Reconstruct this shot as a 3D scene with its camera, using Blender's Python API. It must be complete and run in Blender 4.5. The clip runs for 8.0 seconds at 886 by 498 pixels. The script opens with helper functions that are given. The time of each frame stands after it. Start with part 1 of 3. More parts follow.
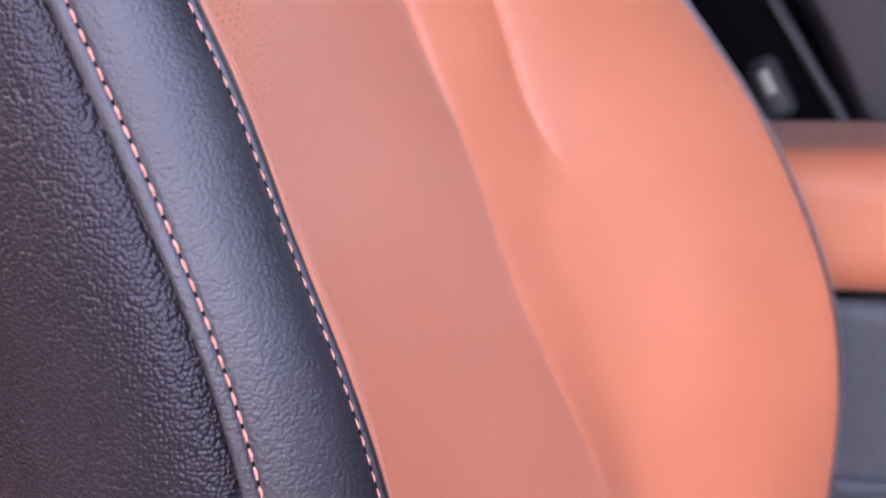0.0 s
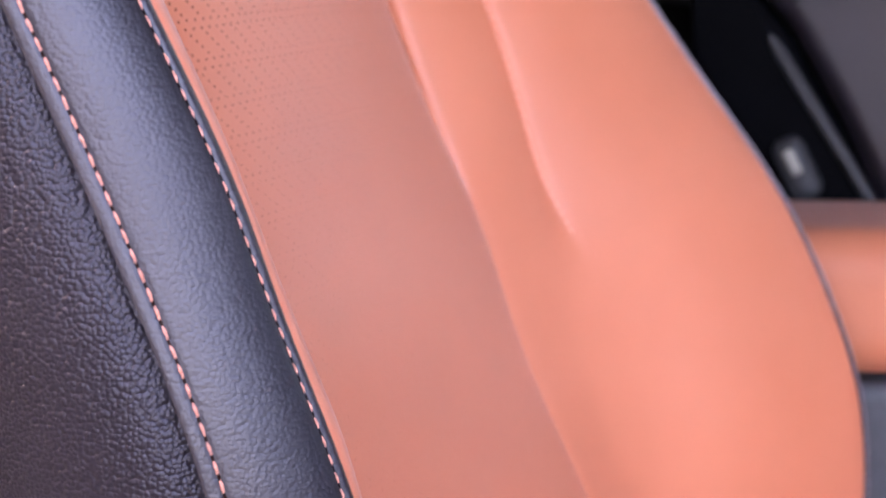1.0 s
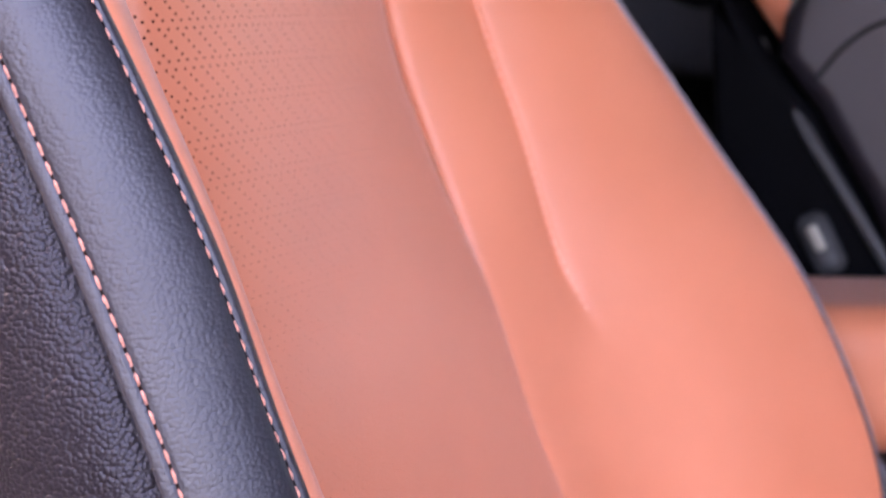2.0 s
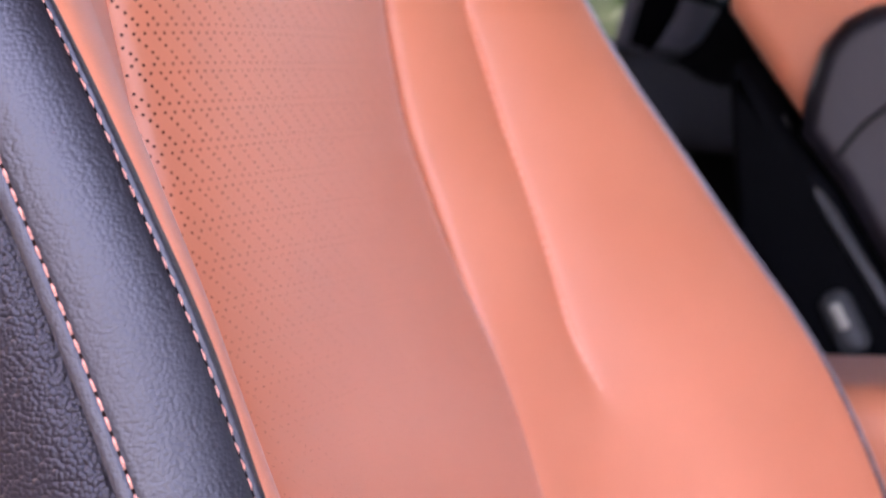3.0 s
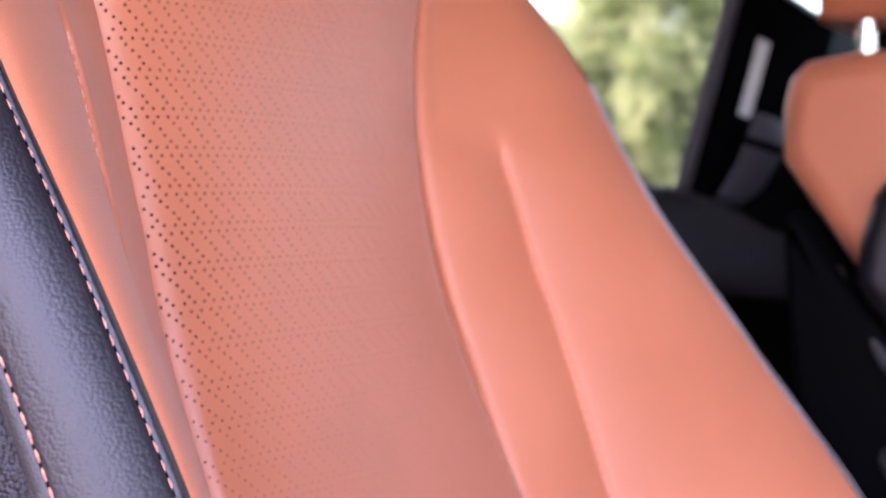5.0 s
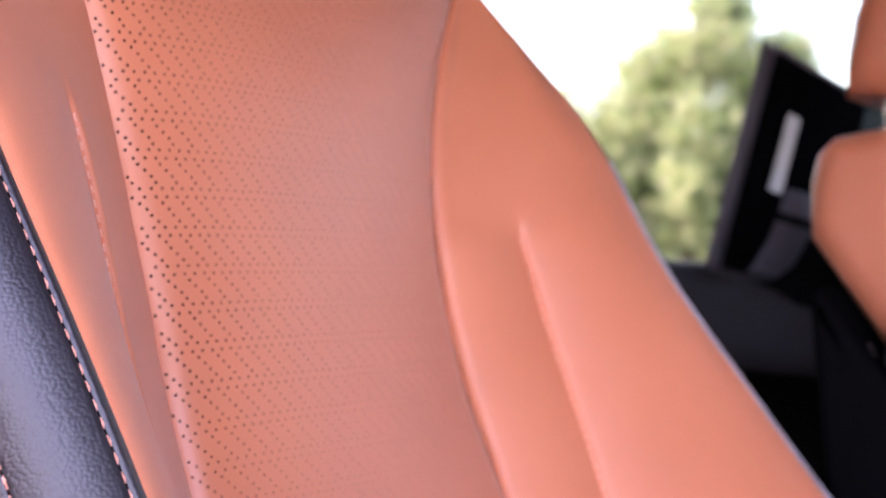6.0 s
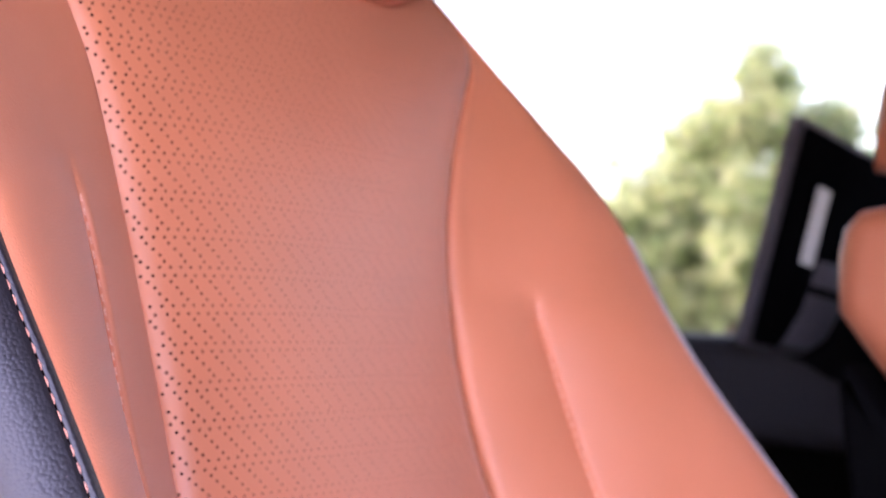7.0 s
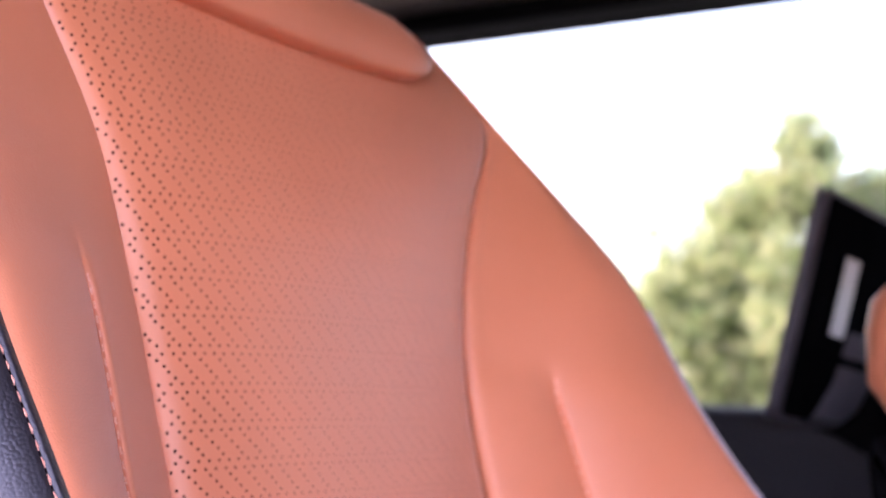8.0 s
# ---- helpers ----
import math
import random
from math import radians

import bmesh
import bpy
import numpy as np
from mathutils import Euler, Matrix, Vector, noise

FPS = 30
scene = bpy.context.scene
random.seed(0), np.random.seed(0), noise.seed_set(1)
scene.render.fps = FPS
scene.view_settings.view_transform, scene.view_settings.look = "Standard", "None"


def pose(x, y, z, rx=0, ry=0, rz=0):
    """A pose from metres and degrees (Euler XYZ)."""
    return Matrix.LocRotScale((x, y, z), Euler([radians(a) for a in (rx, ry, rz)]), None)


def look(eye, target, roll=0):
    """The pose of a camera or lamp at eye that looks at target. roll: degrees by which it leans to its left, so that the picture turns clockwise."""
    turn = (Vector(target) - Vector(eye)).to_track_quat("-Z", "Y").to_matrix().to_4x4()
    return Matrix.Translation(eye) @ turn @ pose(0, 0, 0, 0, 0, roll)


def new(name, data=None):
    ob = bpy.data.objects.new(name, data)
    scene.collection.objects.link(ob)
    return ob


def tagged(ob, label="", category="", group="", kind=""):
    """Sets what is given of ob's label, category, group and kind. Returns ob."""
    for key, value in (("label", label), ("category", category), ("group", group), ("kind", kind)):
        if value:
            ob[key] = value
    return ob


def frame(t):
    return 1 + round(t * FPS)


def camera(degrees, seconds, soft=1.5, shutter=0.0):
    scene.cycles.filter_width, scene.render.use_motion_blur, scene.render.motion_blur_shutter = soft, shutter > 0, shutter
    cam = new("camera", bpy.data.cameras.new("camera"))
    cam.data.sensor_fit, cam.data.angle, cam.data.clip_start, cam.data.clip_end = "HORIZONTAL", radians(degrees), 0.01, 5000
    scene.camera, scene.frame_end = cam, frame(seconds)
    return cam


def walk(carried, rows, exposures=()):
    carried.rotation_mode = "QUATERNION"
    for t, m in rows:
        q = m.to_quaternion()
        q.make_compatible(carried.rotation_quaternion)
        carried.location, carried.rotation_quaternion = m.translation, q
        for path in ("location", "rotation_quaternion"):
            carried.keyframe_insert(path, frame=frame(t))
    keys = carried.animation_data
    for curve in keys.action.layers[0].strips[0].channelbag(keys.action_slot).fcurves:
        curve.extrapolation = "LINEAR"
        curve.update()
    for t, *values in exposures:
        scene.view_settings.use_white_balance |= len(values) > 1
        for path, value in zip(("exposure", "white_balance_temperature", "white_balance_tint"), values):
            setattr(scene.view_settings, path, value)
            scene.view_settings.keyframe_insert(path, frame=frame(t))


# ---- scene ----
cam = camera(33.0, 8.0)
cam.data.dof.use_dof = True
cam.data.dof.focus_distance = 0.475
cam.data.dof.aperture_fstop = 11.6
PATH = [
    (0, (0.206, -0.367, 0.067), (-0.457, 1.438, -0.483), 2.3),
    (0.5, (0.212, -0.363, 0.069), (-0.484, 1.443, -0.435), 2.2),
    (1, (0.218, -0.358, 0.07), (-0.512, 1.447, -0.386), 2.0),
    (1.5, (0.224, -0.354, 0.074), (-0.536, 1.447, -0.345), 2.2),
    (3, (0.243, -0.343, 0.08), (-0.608, 1.445, -0.201), 2.0),
    (3.5, (0.251, -0.341, 0.083), (-0.63, 1.438, -0.156), 2.1),
    (4, (0.256, -0.335, 0.084), (-0.658, 1.434, -0.104), 2.1),
    (4.5, (0.264, -0.332, 0.087), (-0.683, 1.424, -0.059), 1.9),
    (6, (0.282, -0.318, 0.092), (-0.752, 1.394, 0.087), 1.7),
    (6.5, (0.29, -0.314, 0.094), (-0.772, 1.38, 0.135), 1.7),
    (7, (0.296, -0.31, 0.096), (-0.792, 1.365, 0.182), 1.7),
    (7.5, (0.301, -0.306, 0.098), (-0.809, 1.352, 0.229), 1.5),
    (8, (0.306, -0.302, 0.098), (-0.826, 1.337, 0.279), 1.4),
]

walk(cam, [(t, look(e, q, r)) for t, e, q, r in PATH], exposures=[(0, 4.92, 7250, 31), (3, 4.92, 7450, 33.5), (6, 4.87, 7600, 38.5), (8, 4.84, 7550, 41)])

# ---- world and sun ----
world = bpy.data.worlds.new("world")
scene.world = world
world.use_nodes = True
wn, wl = world.node_tree.nodes, world.node_tree.links
wn.clear()
w_out = wn.new("ShaderNodeOutputWorld")
w_bg = wn.new("ShaderNodeBackground")
w_sky = wn.new("ShaderNodeTexSky")
w_sky.sky_type = "NISHITA"
w_sky.sun_disc = False
w_sky.sun_elevation = radians(43)
w_sky.sun_rotation = radians(-101)
w_sky.air_density = 1.0
w_sky.dust_density = 3.0
w_bg.inputs["Strength"].default_value = 0.15
wl.new(w_sky.outputs[0], w_bg.inputs["Color"])
wl.new(w_bg.outputs[0], w_out.inputs["Surface"])
sun = new("sun", bpy.data.lights.new("sun", "SUN"))
sun.data.energy = 0.9
sun.data.angle = radians(11)
sun.data.color = (1.0, 0.95, 0.88)
sun.matrix_world = look((-0.72, -0.14, 0.68), (0, 0, 0))


# ---- materials ----
def mat(name):
    m = bpy.data.materials.new(name)
    m.use_nodes = True
    n, l = m.node_tree.nodes, m.node_tree.links
    return m, n, l, n["Principled BSDF"]


def ramp(n, l, src, stops):
    r = n.new("ShaderNodeValToRGB")
    while len(r.color_ramp.elements) < len(stops):
        r.color_ramp.elements.new(0.5)
    for e, (p, c) in zip(r.color_ramp.elements, stops):
        e.position, e.color = p, (*c, 1)
    l.new(src, r.inputs["Fac"])
    return r.outputs["Color"]


def leather(name, dark, light, rough, cell, bump, fold=0.3, spec=0.5, gloss=(1, 1, 1), sheen=0.0):
    """Grained hide: pebble cells, fine pores and slow colour drift."""
    m, n, l, b = mat(name)
    co = n.new("ShaderNodeTexCoord")
    drift = n.new("ShaderNodeTexNoise")
    drift.inputs["Scale"].default_value, drift.inputs["Detail"].default_value = 14, 4
    l.new(co.outputs["Object"], drift.inputs["Vector"])
    l.new(ramp(n, l, drift.outputs["Fac"], [(0.3, dark), (0.7, light)]), b.inputs["Base Color"])
    warp = n.new("ShaderNodeTexNoise")
    warp.inputs["Scale"].default_value, warp.inputs["Detail"].default_value = 0.25 / cell, 2
    l.new(co.outputs["Object"], warp.inputs["Vector"])
    mix = n.new("ShaderNodeMixRGB")
    mix.blend_type = "LINEAR_LIGHT"
    mix.inputs["Fac"].default_value = 0.2 * cell
    l.new(co.outputs["Object"], mix.inputs[1])
    l.new(warp.outputs["Color"], mix.inputs[2])
    v = n.new("ShaderNodeTexVoronoi")
    v.feature = "F1"
    v.inputs["Randomness"].default_value = 0.8
    v.inputs["Scale"].default_value = 1 / cell
    l.new(mix.outputs[0], v.inputs["Vector"])
    fine = n.new("ShaderNodeTexNoise")
    fine.inputs["Scale"].default_value, fine.inputs["Detail"].default_value = 2.2 / cell, 3
    l.new(co.outputs["Object"], fine.inputs["Vector"])
    dome = n.new("ShaderNodeMath")
    dome.operation = "POWER"
    dome.inputs[1].default_value = 1.8
    l.new(v.outputs["Distance"], dome.inputs[0])
    down = n.new("ShaderNodeMath")
    down.operation = "MULTIPLY"
    down.inputs[1].default_value = -1.6
    l.new(dome.outputs[0], down.inputs[0])
    add = n.new("ShaderNodeMath")
    add.operation = "MULTIPLY_ADD"
    add.inputs[1].default_value = fold
    l.new(fine.outputs["Fac"], add.inputs[0])
    l.new(down.outputs[0], add.inputs[2])
    bp = n.new("ShaderNodeBump")
    bp.inputs["Strength"].default_value = bump
    bp.inputs["Distance"].default_value = cell * 0.25
    l.new(add.outputs[0], bp.inputs["Height"])
    l.new(bp.outputs["Normal"], b.inputs["Normal"])
    rr = n.new("ShaderNodeMapRange")
    rr.inputs["To Min"].default_value, rr.inputs["To Max"].default_value = rough - 0.06, rough + 0.08
    l.new(drift.outputs["Fac"], rr.inputs["Value"])
    l.new(rr.outputs[0], b.inputs["Roughness"])
    b.inputs["Specular IOR Level"].default_value = spec
    b.inputs["Specular Tint"].default_value = (*gloss, 1)
    b.inputs["Sheen Weight"].default_value, b.inputs["Sheen Roughness"].default_value = sheen, 0.35
    return m


def plain(name, dark, light, rough, scale=60, bump=0.1, metal=0.0, spec=0.5):
    """Paint, plastic, metal or cloth with a slight mottle."""
    m, n, l, b = mat(name)
    co = n.new("ShaderNodeTexCoord")
    no = n.new("ShaderNodeTexNoise")
    no.inputs["Scale"].default_value, no.inputs["Detail"].default_value = scale, 5
    l.new(co.outputs["Object"], no.inputs["Vector"])
    l.new(ramp(n, l, no.outputs["Fac"], [(0.3, dark), (0.7, light)]), b.inputs["Base Color"])
    bp = n.new("ShaderNodeBump")
    bp.inputs["Strength"].default_value, bp.inputs["Distance"].default_value = bump, 0.2 / scale
    l.new(no.outputs["Fac"], bp.inputs["Height"])
    l.new(bp.outputs["Normal"], b.inputs["Normal"])
    b.inputs["Roughness"].default_value, b.inputs["Metallic"].default_value = rough, metal
    b.inputs["Specular IOR Level"].default_value = spec
    return m


ORANGE = leather("orange_leather", (0.545, 0.160, 0.080), (0.60, 0.180, 0.093), 0.50, 0.0011, 0.26, spec=0.50, sheen=0.10)
PANEL = leather("orange_panel_leather", (0.525, 0.150, 0.074), (0.58, 0.170, 0.086), 0.36, 0.0012, 0.2, spec=0.5, sheen=0.34)
BLACK = leather("black_leather", (0.0058, 0.0044, 0.0070), (0.0088, 0.0068, 0.0105), 0.45, 0.0013, 0.37, fold=0.10, spec=0.65, gloss=(1.0, 0.91, 0.95))
SIDE = leather("black_side_leather", (0.0040, 0.0028, 0.0052), (0.0060, 0.0044, 0.0076), 0.38, 0.0015, 0.80, fold=0.05, spec=0.33, gloss=(1.0, 0.88, 0.95))
PIPE = leather("violet_grey_highlight_piping", (0.28, 0.235, 0.26), (0.35, 0.30, 0.33), 0.4, 0.0011, 0.2, spec=0.5)
PLASTIC = plain("black_plastic", (0.004, 0.004, 0.0045), (0.006, 0.006, 0.0065), 0.75, 300, 0.2, spec=0.12)
TRIM = plain("dark_trim", (0.026, 0.0245, 0.029), (0.036, 0.034, 0.040), 0.75, 400, 0.3, spec=0.10)
GLOSS = plain("matt_black", (0.003, 0.003, 0.0035), (0.004, 0.004, 0.005), 0.8, 40, 0.02, spec=0.0)
SATIN = plain("satin_metal", (0.30, 0.275, 0.24), (0.38, 0.35, 0.31), 0.6, 60, 0.02, metal=1.0)
DIM = plain("dim_grey_plastic", (0.030, 0.028, 0.031), (0.040, 0.038, 0.041), 0.6, 200, 0.1, spec=0.3)
RIM = plain("grey_rim", (0.080, 0.073, 0.090), (0.100, 0.092, 0.112), 0.65, 200, 0.1, spec=0.12)
TEAL = plain("teal_plastic", (0.006, 0.016, 0.017), (0.009, 0.022, 0.023), 0.7, 120, 0.05, spec=0.1)
GREY = plain("grey_plastic", (0.045, 0.045, 0.052), (0.06, 0.06, 0.068), 0.5, 200, 0.1)
THREAD = plain("salmon_thread", (0.50, 0.16, 0.105), (0.64, 0.26, 0.18), 0.45, 2500, 0.8)
PALE = plain("pale_orange_thread", (0.66, 0.30, 0.21), (0.78, 0.42, 0.31), 0.45, 2500, 0.8)
DARKHOLE = plain("dark_hole", (0.008, 0.003, 0.0025), (0.014, 0.005, 0.004), 1.0, 500, 0.0, spec=0.0)
CHROME = plain("chrome", (0.72, 0.72, 0.74), (0.8, 0.8, 0.82), 0.14, 50, 0.02, metal=1.0)
LINER = plain("headliner_cloth", (0.12, 0.108, 0.095), (0.15, 0.135, 0.12), 0.9, 700, 0.4)
CARPET = plain("carpet", (0.012, 0.012, 0.013), (0.03, 0.03, 0.032), 0.95, 900, 0.8)
WHITE = plain("white_strip", (0.74, 0.73, 0.76), (0.82, 0.81, 0.84), 0.4, 80, 0.05)
GROUND = plain("ground_asphalt", (0.028, 0.028, 0.030), (0.042, 0.041, 0.041), 0.9, 3, 0.4)
WALL = plain("dark_added_wall", (0.014, 0.013, 0.014), (0.024, 0.022, 0.023), 0.95, 8, 0.5)
BARK = plain("bark", (0.09, 0.06, 0.04), (0.18, 0.13, 0.09), 0.9, 30, 0.8)


def foliage():
    m, n, l, b = mat("foliage")
    oi = n.new("ShaderNodeNewGeometry")
    col = ramp(n, l, oi.outputs["Random Per Island"], [(0.0, (0.20, 0.28, 0.11)), (0.35, (0.35, 0.43, 0.21)), (0.7, (0.46, 0.48, 0.26)), (1.0, (0.62, 0.60, 0.41))])
    l.new(col, b.inputs["Base Color"])
    b.inputs["Roughness"].default_value = 0.5
    t = n.new("ShaderNodeBsdfTranslucent")
    l.new(col, t.inputs["Color"])
    mx = n.new("ShaderNodeMixShader")
    mx.inputs[0].default_value = 0.55
    l.new(b.outputs[0], mx.inputs[1])
    l.new(t.outputs[0], mx.inputs[2])
    l.new(mx.outputs[0], n["Material Output"].inputs["Surface"])
    return m


LEAF = foliage()


def tinted_glass(name, tint):
    """Thin tinted pane: lets half of the light through, with a weak mirror image."""
    m, n, l, b = mat(name)
    t = n.new("ShaderNodeBsdfTransparent")
    t.inputs["Color"].default_value = (*tint, 1)
    b.inputs["Base Color"].default_value = (0, 0, 0, 1)
    b.inputs["Roughness"].default_value = 0.0
    mx = n.new("ShaderNodeMixShader")
    mx.inputs[0].default_value = 0.96
    l.new(b.outputs[0], mx.inputs[1])
    l.new(t.outputs[0], mx.inputs[2])
    l.new(mx.outputs[0], n["Material Output"].inputs["Surface"])
    return m


GLASS = tinted_glass("tinted_glass", (0.40, 0.405, 0.41))
SCREEN_GLASS = tinted_glass("windscreen_glass", (0.20, 0.21, 0.21))
SIDE_GLASS = tinted_glass("side_glass", (0.22, 0.257, 0.25))


# ---- mesh helpers ----
def mesh_ob(name, bm, material, smooth=True):
    me = bpy.data.meshes.new(name)
    bmesh.ops.recalc_face_normals(bm, faces=bm.faces)
    bm.to_mesh(me)
    bm.free()
    me.materials.append(material)
    if smooth:
        nor = np.zeros((len(me.vertices), 3))
        for p in me.polygons:
            p.use_smooth = True
            nor[list(p.vertices)] += np.array(p.normal) * p.area
        nor /= np.linalg.norm(nor, axis=1)[:, None] + 1e-12
        me.normals_split_custom_set_from_vertices(nor.tolist())
    return new(name, me)


def part(name, bm, material, parent, label="", smooth=True):
    ob = mesh_ob(name, bm, material, smooth)
    ob.parent = parent
    if label:
        tagged(ob, label)
    return ob


def grid(rows, close=False):
    """A sheet through rows of points."""
    bm = bmesh.new()
    vs = [[bm.verts.new(p) for p in r] for r in rows]
    for a, b in zip(vs, vs[1:]):
        k = len(a)
        for i in range(k if close else k - 1):
            j = (i + 1) % k
            bm.faces.new((a[i], a[j], b[j], b[i]))
    return bm


def box(lo, hi, bevel=0.0, seg=3):
    bm = bmesh.new()
    bmesh.ops.create_cube(bm, size=1)
    lo, hi = Vector(lo), Vector(hi)
    for v in bm.verts:
        v.co = Vector([(lo[i] + hi[i]) / 2 + v.co[i] * (hi[i] - lo[i]) for i in range(3)])
    if bevel:
        bmesh.ops.bevel(bm, geom=bm.edges[:], offset=bevel, segments=seg, affect="EDGES", profile=0.5)
    return bm


def slab(outline, y0, y1, bevel=0.01, seg=4):
    """An outline in x, z given thickness from y0 to y1, with rounded edges."""
    bm = bmesh.new()
    f = bm.faces.new([bm.verts.new((x, y0, z)) for x, z in outline])
    ex = bmesh.ops.extrude_face_region(bm, geom=[f])
    bmesh.ops.translate(bm, verts=[v for v in ex["geom"] if isinstance(v, bmesh.types.BMVert)], vec=(0, y1 - y0, 0))
    es = [e for e in bm.edges if abs(e.verts[0].co.y - e.verts[1].co.y) < 1e-6]
    bmesh.ops.bevel(bm, geom=es, offset=bevel, segments=seg, affect="EDGES", profile=0.5)
    return bm


def smooth_line(pts, n):
    """n points along a rounded line through pts."""
    P = np.array(pts, float)
    d = np.concatenate([[0], np.cumsum(np.linalg.norm(np.diff(P, axis=0), axis=1))])
    s = np.linspace(0, d[-1], n)
    Q = np.stack([np.interp(s, d, P[:, k]) for k in range(P.shape[1])], 1)
    w = max(1, n // (3 * len(pts)))
    for _ in range(3):
        pad = np.concatenate([np.repeat(Q[:1], w, 0) * 1.0, Q, np.repeat(Q[-1:], w, 0)])
        for i in range(w):
            pad[w - 1 - i] = 2 * Q[0] - Q[min(i + 1, n - 1)]
            pad[w + n + i] = 2 * Q[-1] - Q[max(n - 2 - i, 0)]
        ker = np.ones(2 * w + 1) / (2 * w + 1)
        Q = np.stack([np.convolve(pad[:, k], ker, "valid") for k in range(P.shape[1])], 1)
    return Q


def tube(line, r, seg=8):
    rows = []
    L = [Vector(p) for p in line]
    for i, p in enumerate(L):
        t = (L[min(i + 1, len(L) - 1)] - L[max(i - 1, 0)]).normalized()
        a = t.cross(Vector((0.3, 0.9, 0.2))).normalized()
        b = t.cross(a)
        rows.append([p + r * (math.cos(2 * math.pi * k / seg) * a + math.sin(2 * math.pi * k / seg) * b) for k in range(seg)])
    bm = grid(rows, True)
    return bm


# ---- the near seat: feature lines, each as (z: x, y) ----
ZS = np.linspace(-0.36, 0.285, 96)


def feature(rows):
    P = np.array(rows, float)
    P = P[np.argsort(P[:, 0])]
    x, y = np.interp(ZS, P[:, 0], P[:, 1]), np.interp(ZS, P[:, 0], P[:, 2])
    for _ in range(2):
        for a in (x, y):
            a[1:-1] = (a[:-2] + 2 * a[1:-1] + a[2:]) / 4
            a[2:-2] = (a[:-4] + a[1:-3] + a[2:-2] + a[3:-1] + a[4:]) / 5
    return np.stack([x, y, ZS], 1)


YC = 0.2285
EDGE = feature([(-.36, .077, .012), (-.28, .082, .012), (-.20, .077, .011), (-.125, .056, .008), (-.106, .050, .007), (-.079, .040, .005), (-.044, .023, .004),
                (-.013, .013, .002), (.007, .003, 0), (.039, -.014, -.002), (.073, -.033, -.004), (.102, -.052, -.004), (.119, -.064, -.004),
                (.16, -.088, 0), (.19, -.112, .006), (.222, -.140, .014), (.251, -.160, .036), (.285, -.19, .075)])
SEAM = feature([(-.36, .045, -.022), (-.2, .045, -.024), (-.115, .028, -.026), (-.085, .019, -.027), (-.061, .009, -.027), (-.022, -.010, -.027), (.017, -.030, -.0275),
                (.033, -.038, -.029), (.08, -.062, -.030), (.12, -.088, -.030), (.19, -.14, -.02), (.25, -.19, .01), (.285, -.21, .06)])
CREASE = feature([(-.36, .07, .085), (-.2, .025, .08), (-.109, -.012, .075), (-.07, -.028, .073), (-.003, -.054, .072), (.042, -.077, .073), (.104, -.099, .076), (.148, -.115, .076),
                  (.19, -.132, .073), (.22, -.142, .064), (.25, -.150, .058), (.285, -.166, .075)])
PAN = feature([(-.36, .075, .128), (-.265, .043, .128), (-.2, .006, .128), (-.15, -.020, .129), (-.086, -.048, .130), (-.047, -.072, .131), (-.005, -.093, .131), (.028, -.108, .131),
               (.05, -.113, .129), (.087, -.121, .125), (.113, -.125, .121), (.143, -.128, .115), (.168, -.131, .111), (.19, -.134, .106), (.208, -.138, .100),
               (.226, -.142, .092), (.245, -.147, .083), (.262, -.153, .078), (.285, -.163, .084)])


def mirrored(c, rows=None):
    """The same line on the far side, with small shifts given by height."""
    m = c.copy()
    m[:, 1] = 2 * YC - m[:, 1]
    if rows:
        P = np.array(sorted(rows), float)
        m[:, 0] += np.interp(ZS, P[:, 0], P[:, 1])
        m[:, 1] += np.interp(ZS, P[:, 0], P[:, 2])
    return m


EDGE2 = feature([(-.36, .143, .500), (-.30, .146, .500), (-.274, .146, .499), (-.23, .143, .496), (-.189, .135, .494), (-.15, .116, .500), (-.121, .101, .500), (-.092, .085, .498),
                 (-.059, .060, .495), (-.021, .028, .490), (.026, -.005, .481), (.045, -.018, .470), (.075, -.040, .466), (.100, -.056, .463), (.123, -.068, .461), (.140, -.075, .459),
                 (.159, -.085, .457), (.188, -.110, .450), (.222, -.139, .434), (.244, -.147, .402), (.260, -.151, .381), (.275, -.156, .358), (.285, -.160, .341)])
CREASE2 = mirrored(CREASE, [(-.1, 0, 0), (.0, 0, .004), (.06, 0, .008)])
PAN2 = mirrored(PAN, [(-.36, .006, -.001), (-.15, .004, .003), (-.08, .003, .014), (-.05, .003, .017), (0, .003, .019), (.04, .003, .016), (.1, .003, .007), (.15, .0, .007), (.19, 0, .014), (.215, 0, .022), (.285, 0, .03)])
# above the shoulder the seam runs out along the edge
join = np.clip((ZS - .224) / .026, 0, 1)[:, None]
join = join * join * (3 - 2 * join)
PAN2 = PAN2 * (1 - join) + (EDGE2 - [.0012, .0008, 0]) * join
blend = np.clip((ZS - .165) / .05, 0, 1)[:, None]
CREASE2 = CREASE2 * (1 - blend) + (PAN2 + EDGE2) / 2 * blend
for line in (PAN2, CREASE2, EDGE2):
    for _ in range(6):
        line[1:-1, :2] = (line[:-2, :2] + 2 * line[1:-1, :2] + line[2:, :2]) / 4
BACK = np.stack([-0.175 - 0.22 * ZS, np.interp(ZS, [-.36, .2, .285], [.0, .005, .09]), ZS], 1)
BACK2 = mirrored(BACK)


